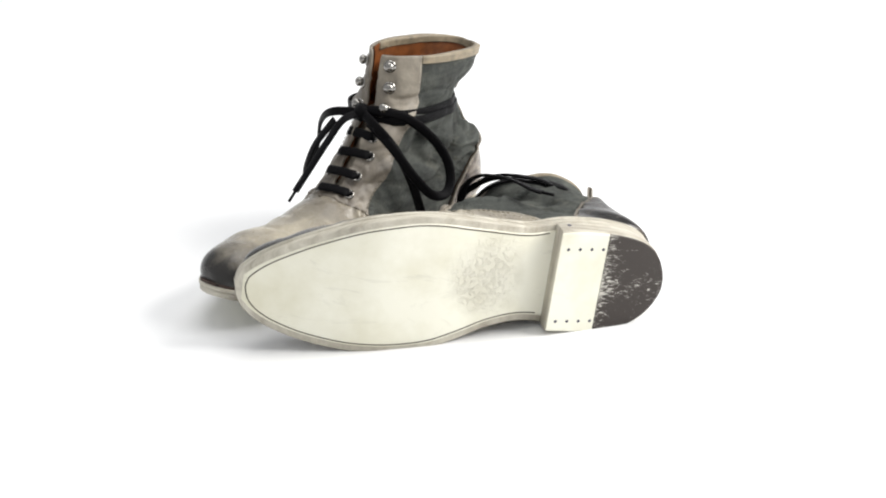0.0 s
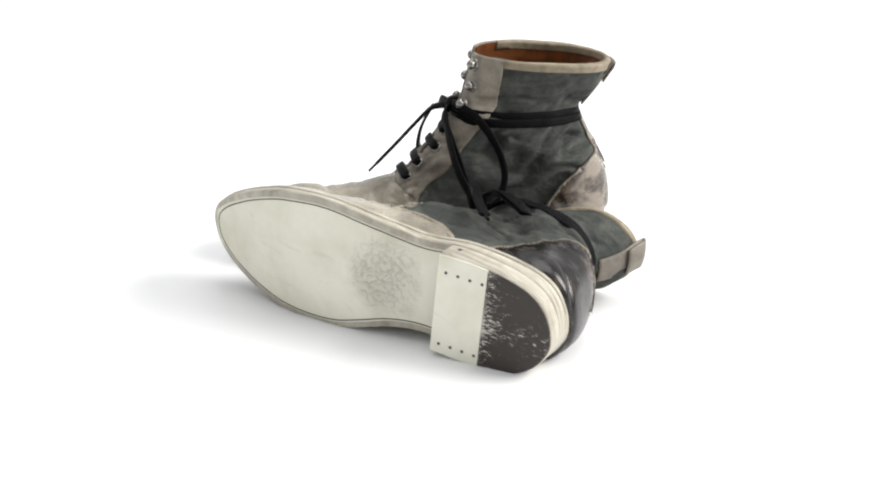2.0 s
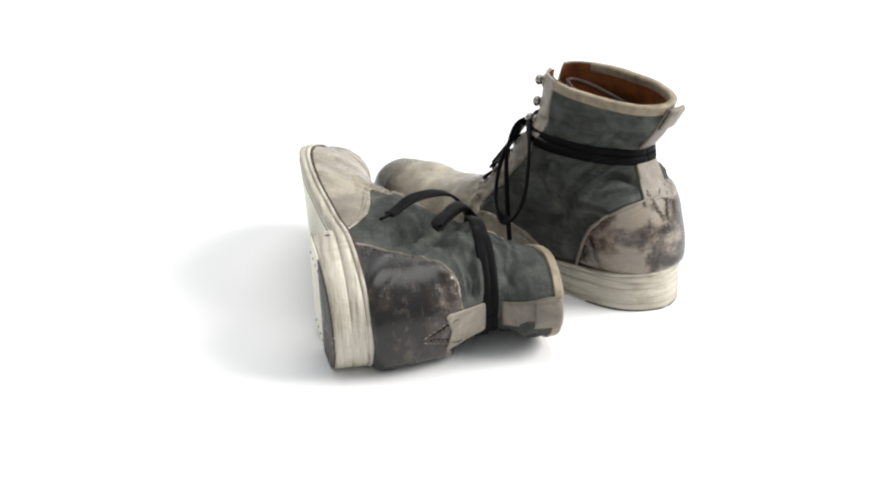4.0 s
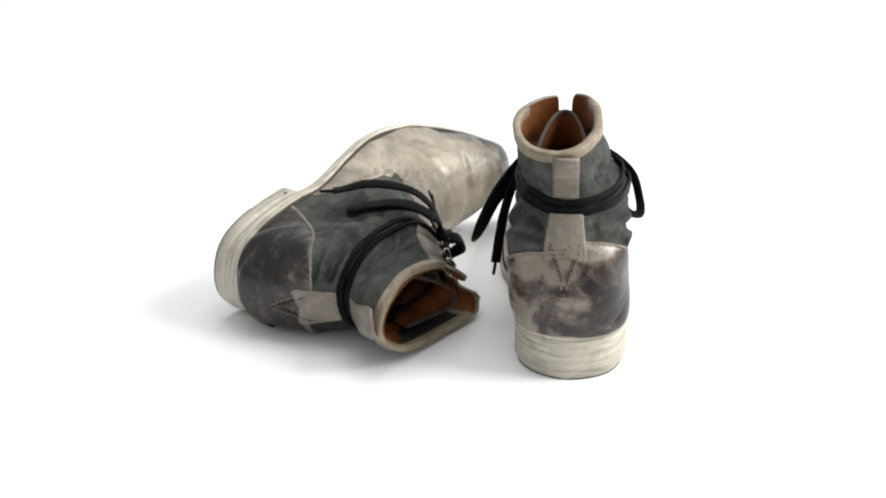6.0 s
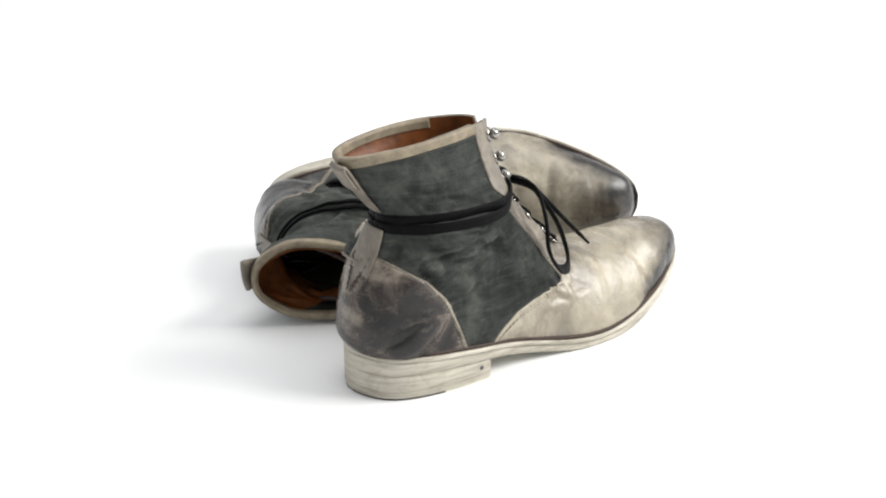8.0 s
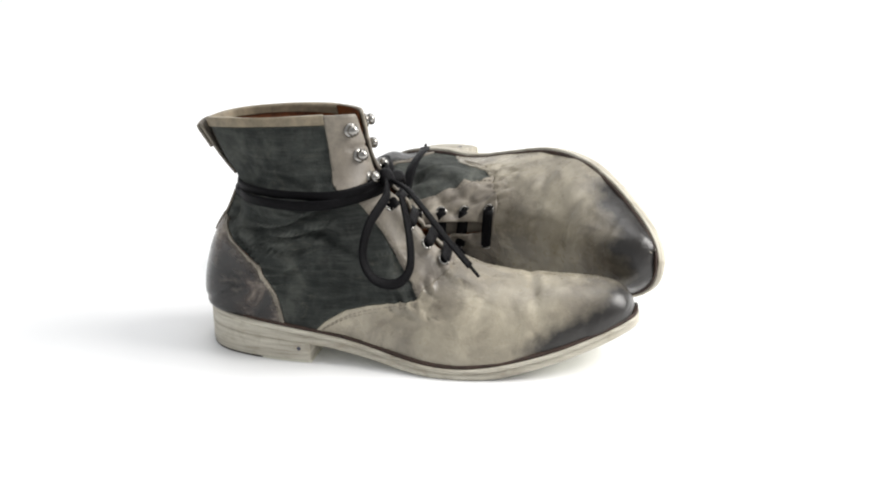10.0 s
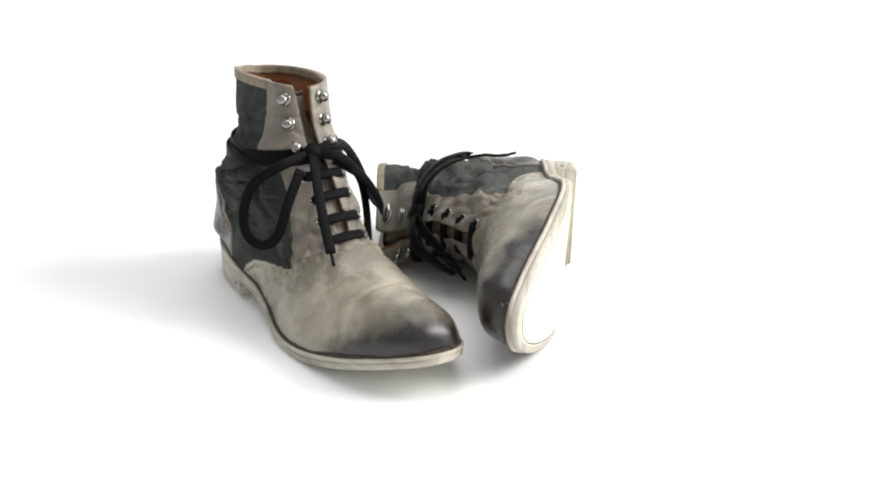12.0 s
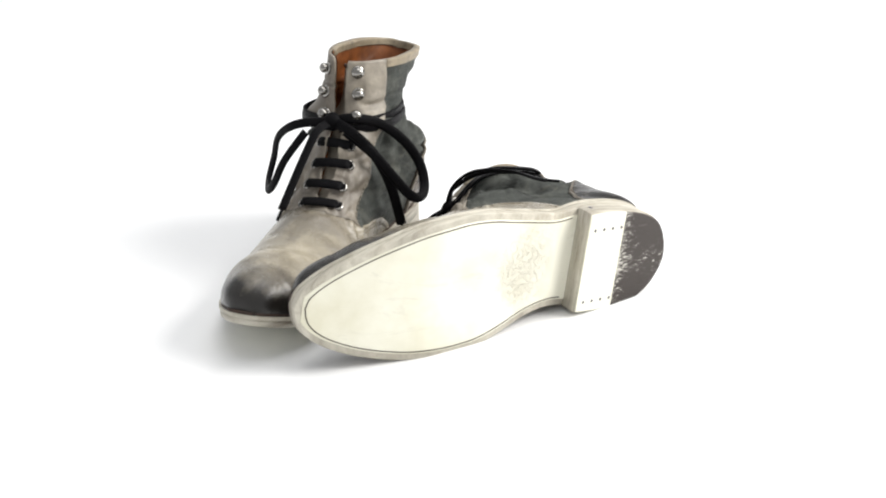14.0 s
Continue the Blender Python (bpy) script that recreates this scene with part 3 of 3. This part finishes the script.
def boot(mirror, sag, slim, deep, counter_skin, laces, seed, label):
    thing = new("boot")
    thing.empty_display_size = 0.05
    sk = Skin(seed, slim, deep)
    M = dict(mirror=mirror, sag=sag)
    keep, _ = sk.split(sk.polys, in_opening)
    vamp, rest = sk.split(keep, in_vamp)
    counter, rest = sk.split(rest, in_counter)
    rim, counter = sk.split(counter, lambda p, s: 0.0022 + 0.0014 * noise.noise(p * 160) - in_counter(p, s))
    stay, quarter = sk.split(rest, in_stay)
    binding, quarter_low = sk.split(quarter, lambda p, s: p.z - collar_z(p) + 0.0060)
    back, _ = sk.split(counter + rim + quarter_low, lambda p, s: min(0.0100 + max(0, 0.105 - p.z) * 0.14 - abs(p.y - 0.0015), 0.045 - p.x, 0.105 - p.z, p.z - 0.081 + 0.3 * abs(p.y - 0.0015)))
    lining, _ = sk.split(keep, lambda p, s: p.z - 0.035)
    part("vamp", sk.mesh(vamp, 0.0006), VAMP, thing, "taupe leather vamp burnished black at the toe", thick=0.0018, **M)
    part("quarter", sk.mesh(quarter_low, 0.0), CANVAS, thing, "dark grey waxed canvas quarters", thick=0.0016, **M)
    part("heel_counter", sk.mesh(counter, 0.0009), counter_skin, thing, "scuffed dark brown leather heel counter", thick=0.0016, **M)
    part("counter_edge", sk.mesh(rim, 0.0010), STAY, thing, "pale rubbed edge of the heel counter", thick=0.0016, **M)
    part("eyestay", sk.mesh(stay, 0.0010), STAY, thing, "taupe leather lacing strip", thick=0.0022, **M)
    part("collar_binding", sk.mesh(binding, 0.0012), BINDING, thing, "beige leather collar binding", thick=0.0048, **M)
    part("backstay", sk.mesh(back, 0.0019), STAY, thing, "pale leather strip stitched up the heel", thick=0.0014, **M)
    lin_bm = sk.mesh(lining, -0.0026)
    bmesh.ops.reverse_faces(lin_bm, faces=lin_bm.faces)
    part("lining", lin_bm, LINING, thing, "tan leather lining", **M)
    sole(thing, M)
    tongue(thing, M)
    hardware(thing, sk, M)
    pull_tab(thing, M)
    seams(thing, sk, M)
    laces(thing, sk, M)
    return tagged(thing, label, "boot", "pair of boots")


def sole(thing, M):
    out = part("outsole", slab(0.0, TOE_X, base_z, lambda x: welt_z(x) - 0.0032), EDGE, thing, "off-white painted leather outsole, dirty at its edge", **M)
    part("sole_face", slab(BREAST - 0.004, TOE_X - 0.0048, lambda x: base_z(x) - 0.0005, lambda x: base_z(x) + 0.0010, inset=0.0050), SOLE, out, "cream leather sole with worn print", **M)
    part("welt", slab(0.0, TOE_X, lambda x: welt_z(x) - 0.0034, lambda x: welt_z(x) - 0.0004, inset=-0.0006), EDGE, thing, "off-white painted welt", **M)
    part("rand", slab(0.001, TOE_X - 0.001, lambda x: welt_z(x) - 0.001, lambda x: welt_z(x) + 0.0018, inset=0.0012), RAND, thing, "dark brown seam line", **M)
    def heel_block(x0, x1, low, high, inset):
        return slab(x0, x1, low, high, inset=inset, n=30, across=6)
    stack = part("heel", heel_block(0.0, BREAST, lambda x: 0.0008, lambda x: base_z(x) + 0.001, 0.0), EDGE, thing, "stacked heel painted off-white and rubbed", **M)
    part("heel_plate", heel_block(0.0472, BREAST + 0.0004, lambda x: 0.0, lambda x: 0.0012, 0.0010), SOLE, stack, "cream leather top lift", **M)
    part("heel_rubber", heel_block(0.0004, 0.0468, lambda x: -0.0002, lambda x: 0.0012, 0.0010), RUBBER, stack, "dark brown rubber heel with white scuffs", **M)
    for side in (1, -1):
        for k in range(4):
            part("nail", ball(0.00115, (0.0500 + 0.0085 * k, side * 0.0268 - 0.0012, 0.0), 0.35), IRON, stack, **M)
    part("heel_pin", ball(0.0016, (0.0735, -0.0408, 0.0102), 0.4, (0, 1, 0)), IRON, stack, "dark pin in the heel's side", **M)
    rim = [(x, edge(x, 1)) for x in stations(0.084, TOE_X, 60)] + [(x, edge(x, -1)) for x in reversed(stations(0.084, TOE_X, 60)[:-1])]
    line = []
    for i in range(2, len(rim) - 2):
        tx, ty = rim[i + 2][0] - rim[i - 2][0], rim[i + 2][1] - rim[i - 2][1]
        d = math.hypot(tx, ty) + 1e-9
        x, y = rim[i][0] + ty / d * 0.0064, rim[i][1] - tx / d * 0.0064
        if x > 0.0845:
            line.append((x, y, base_z(x) - 0.0003))
    part("sole_stitching", cord(line, 0.0011, 0.0008, n=260, around=6), THREAD, out, "dark stitched groove", **M)


def tongue(thing, M):
    def spot(i, a, inward):
        u = 0.345 + (0.985 - 0.345) * i / 21
        ax, az = section(u)[:2]
        top = ease(12, 21, i)
        half = (0.013 + 0.010 * min(1, i / 10)) * (1 - 0.25 * top) - 0.8 * inward
        deep = 0.0050 + 0.002 * ease(6, 12, i) + 0.007 * top + inward
        arch = 0.012 * top * abs(a) ** 2.5
        return (ax - deep - (0.014 + 0.016 * top) * a * a * (0.5 + i / 20), lin(MIDDLE, az) + half * a, az - 0.002 - 0.003 * a * a - arch)

    def sheet(inward):
        bm = bmesh.new()
        rows = [[bm.verts.new(spot(i, j / 8 - 1, inward)) for j in range(17)] for i in range(22)]
        for a, b in zip(rows, rows[1:]):
            for j in range(16):
                bm.faces.new((a[j], a[j + 1], b[j + 1], b[j]))
        bmesh.ops.recalc_face_normals(bm, faces=bm.faces)
        return bm
    t = part("tongue", sheet(0.0), STAY, thing, "grey-brown leather tongue", **M)
    part("tongue_lining", sheet(0.0016), LINING, t, "tan leather backing", **M)
    part("tongue_edge", cord([spot(21, a, 0.0005) for a in np.linspace(-1, 1, 13)], 0.0032, 0.0026, face=(1, 0, 0)), RAND, t, **M)


def hardware(thing, sk, M):
    for side in (1, -1):
        for x, z in EYELETS:
            p, n = facing(sk, z, side, 0.0125)
            part("eyelet", ringlet(0.0032, 0.0009, p + n * 0.0012, n), NICKEL, thing, "nickel eyelet", **M)
        for z in HOOKS:
            p, n = facing(sk, z, side, 0.0120)
            hook = part("lace_hook", ball(0.0039, p + n * 0.0047, 0.8, n), NICKEL, thing, "domed nickel lace hook", **M)
            part("hook_base", ball(0.0050, p + n * 0.0012, 0.35, n), NICKEL, hook, **M)


def pull_tab(thing, M):
    line = [(0.0225, 0.1165), (0.0165, 0.1235), (0.0095, 0.1330), (0.0045, 0.1410), (0.0005, 0.1470), (-0.0015, 0.1492), (-0.0020, 0.1465), (0.0015, 0.1410), (0.0065, 0.1335)]
    bm = bmesh.new()
    pts = curve([(x - 0.0009, 0, z) for x, z in line], 26)
    rows = []
    for p in pts:
        rows.append([bm.verts.new((p.x + 0.0012 * abs(a) ** 2, 0.0022 + 0.0080 * a, p.z)) for a in np.linspace(-1, 1, 7)])
    for a, b in zip(rows, rows[1:]):
        for j in range(6):
            bm.faces.new((a[j], a[j + 1], b[j + 1], b[j]))
    bmesh.ops.recalc_face_normals(bm, faces=bm.faces)
    part("pull_tab", bm, STAY, thing, "folded taupe leather pull tab", thick=0.0016, offset=0.0, **M)


def dashes(thing, pts, M, label, wide=0.0006):
    """A row of stitches along a line."""
    pts = [Vector(p) for p in pts]
    for _ in range(6):
        pts = [pts[0]] + [(a + b * 2 + c) / 4 for a, b, c in zip(pts, pts[1:], pts[2:])] + [pts[-1]]
    run = curve(pts, max(4, int(sum((b - a).length for a, b in zip(pts, pts[1:])) / 0.0011)))
    bm = bmesh.new()
    for i in range(0, len(run) - 2, 3):
        piece = cord([run[i], run[i + 1], run[i + 2]], wide, 0.0006, n=3, around=5)
        me = bpy.data.meshes.new("stitch")
        piece.to_mesh(me)
        piece.free()
        bm.from_mesh(me)
        bpy.data.meshes.remove(me)
    part("seam_stitching", bm, PALE_THREAD if "pale" in label else THREAD, thing, label, **M)


def seams(thing, sk, M):
    for side in (1, -1):
        table = (COUNTER_IN if side > 0 else COUNTER_OUT)[1:6]
        for off in (0.0020, ):
            dashes(thing, [p + n * 0.0011 for p, n in (nearest(sk, lin(table, z) - off, z, side) for z in np.linspace(table[0][0] + 0.003, table[-1][0] - 0.003, 14))], M, "pale stitching along the counter")
        for off in (0.0020, 0.0040):
            low = [nearest(sk, x + 0.3 * off, lin(VAMP_TOP, x) - off, side) for x in np.linspace(0.089, 0.150, 12)]
            dashes(thing, [p + n * 0.0008 for p, n in low], M, "pale stitching along the vamp")
        for off in (-0.0020, ):
            table = STAY_IN if side > 0 else STAY_OUT
            dashes(thing, [p + n * 0.0013 for p, n in (nearest(sk, lin(table, z) - off, z, side) for z in np.linspace(0.050, 0.108, 14))], M, "pale stitching along the lacing strip")
    for a in (-1, 1):
        for up, wide, look_of in ((0.0, 0.0007, "pale stitching in a vee at the heel"), (0.0035, 0.0011, "dark zigzag stitching in a vee at the heel"), (0.0065, 0.0011, "dark zigzag stitching in a vee at the heel")):
            pts = []
            for f in (0.05, 0.35, 0.65, 1.0):
                y, z = 0.0015 + a * 0.0095 * f, 0.062 + 0.020 * f + up
                i = int(((sk.at[:, 1] - y) ** 2 + (sk.at[:, 2] - z) ** 2 + (sk.at[:, 0] > 0.04)).argmin())
                pts.append(sk.p[i] + sk.n[i] * (0.0012 if up == 0 else 0.0020))
            dashes(thing, pts, M, look_of, wide)


def wrap(thing, sk, M, strands):
    for dz, lift in strands:
        for side in (1, -1):
            part("ankle_lace", cord(waist(sk, dz, lift, side, 0.03, 1.0), 0.0070, 0.0020, face=lambda p: (p.x - 0.068, p.y - 0.003, 0.0)), LACE, thing, "black waxed lace round the ankle", **M)


def rungs(thing, sk, M, rows):
    for z in rows:
        a, na = facing(sk, z, -1, 0.0125)
        b, nb = facing(sk, z, 1, 0.0125)
        mid = (a + b) / 2 + (na + nb).normalized() * 0.0042
        part("lace_rung", cord([a - na * 0.001, a + na * 0.0028, mid, b + nb * 0.0028, b - nb * 0.001], 0.0074, 0.0024, face=tuple((na + nb).normalized())), LACE, thing, "black waxed lace across the tongue", **M)


def bow(thing, knot, lines, M, face):
    part("lace_knot", ball(0.0072, knot, 0.75, (1, 0, 0.3)), LACE, thing, "black lace knot", **M)
    for name, pts, wide in lines:
        lace = part(name, cord(pts, wide, 0.0024, face=face), LACE, thing, "black waxed bootlace " + ("loop" if name == "lace_loop" else "end"), **M)
        if name == "lace_end":
            a, z = Vector(pts[-2]), Vector(pts[-1])
            d = (z - a).normalized()
            part("aglet", cord([z - d * 0.002, z + d * 0.003, z + d * 0.009], 0.0022, 0.0020), LACE, lace, "hard black lace tip", **M)


def upright_laces(thing, sk, M):
    rungs(thing, sk, M, [z for _, z in EYELETS])
    wrap(thing, sk, M, [(0.0025, 0.0003), (-0.0025, 0.0006)])
    k = (0.1225, 0.005, 0.1165)
    bow(thing, k, [
        ("lace_loop", [k, (0.130, -0.020, 0.114), (0.124, -0.040, 0.101), (0.1215, -0.0470, 0.082), (0.1290, -0.0480, 0.068), (0.1415, -0.0420, 0.0635), (0.1480, -0.0330, 0.071), (0.1455, -0.0240, 0.090), (0.1370, -0.010, 0.111)], 0.0070),
        ("lace_loop", [k, (0.119, 0.020, 0.1195), (0.104, 0.035, 0.113), (0.091, 0.049, 0.097), (0.085, 0.0585, 0.079), (0.088, 0.0635, 0.064), (0.097, 0.0650, 0.0575), (0.109, 0.0620, 0.0610), (0.119, 0.0530, 0.077), (0.125, 0.0390, 0.096), (0.128, 0.018, 0.112)], 0.0076),
        ("lace_end", [k, (0.137, 0.000, 0.113), (0.150, -0.003, 0.100), (0.166, -0.006, 0.082), (0.1815, -0.008, 0.0655)], 0.0072),
        ("lace_end", [k, (0.129, 0.022, 0.113), (0.123, 0.038, 0.096), (0.114, 0.047, 0.070), (0.106, 0.052, 0.036)], 0.0076)], M, lambda p: (1.0, (p.y - 0.004) * 9, 0.35))


def lying_laces(thing, sk, M):
    rungs(thing, sk, M, [z for _, z in EYELETS])
    wrap(thing, sk, M, [(0.0025, 0.0003), (-0.0025, 0.0006)])
    k = (0.1215, -0.006, 0.1165)
    bow(thing, k, [
        ("lace_loop", [k, (0.122, -0.018, 0.1165), (0.110, -0.029, 0.109), (0.093, -0.0385, 0.098), (0.076, -0.0425, 0.087), (0.066, -0.0420, 0.0815), (0.070, -0.0455, 0.083), (0.087, -0.0435, 0.0945), (0.104, -0.0340, 0.106), (0.118, -0.022, 0.116)], 0.0082),
        ("lace_end", [k, (0.123, -0.022, 0.109), (0.113, -0.0355, 0.092), (0.098, -0.0455, 0.069), (0.081, -0.0480, 0.0515)], 0.0078),
        ("lace_loop", [k, (0.136, 0.002, 0.117), (0.145, 0.018, 0.109), (0.146, 0.033, 0.094), (0.142, 0.041, 0.083), (0.136, 0.040, 0.088), (0.134, 0.028, 0.103), (0.128, 0.012, 0.113)], 0.0084),
        ("lace_end", [k, (0.133, 0.002, 0.111), (0.143, 0.014, 0.100), (0.149, 0.027, 0.086), (0.147, 0.038, 0.076)], 0.0080)], M, lambda p: (max(0.15, (p.x - 0.100) * 20), (p.y - 0.004) * 25, 0.25))


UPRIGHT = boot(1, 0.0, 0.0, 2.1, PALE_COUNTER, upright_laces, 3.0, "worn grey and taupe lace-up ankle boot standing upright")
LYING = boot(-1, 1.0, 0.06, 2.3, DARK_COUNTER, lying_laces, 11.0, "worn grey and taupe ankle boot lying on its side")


def motions():
    """Both boots turn clockwise on the spot, as on a turntable."""
    stand = pose(0.0216, 0.1640, 0.0, 0, 0, -132.72)
    lie = pose(0.1560, -0.0594, 0.0250, 87.90, -8.00, -167.10)
    for thing, rest in ((UPRIGHT, stand), (LYING, lie)):
        walk(thing, [(t, pose(0, 0, 0, 0, 0, -a) @ rest) for t, a in SPIN])


motions()
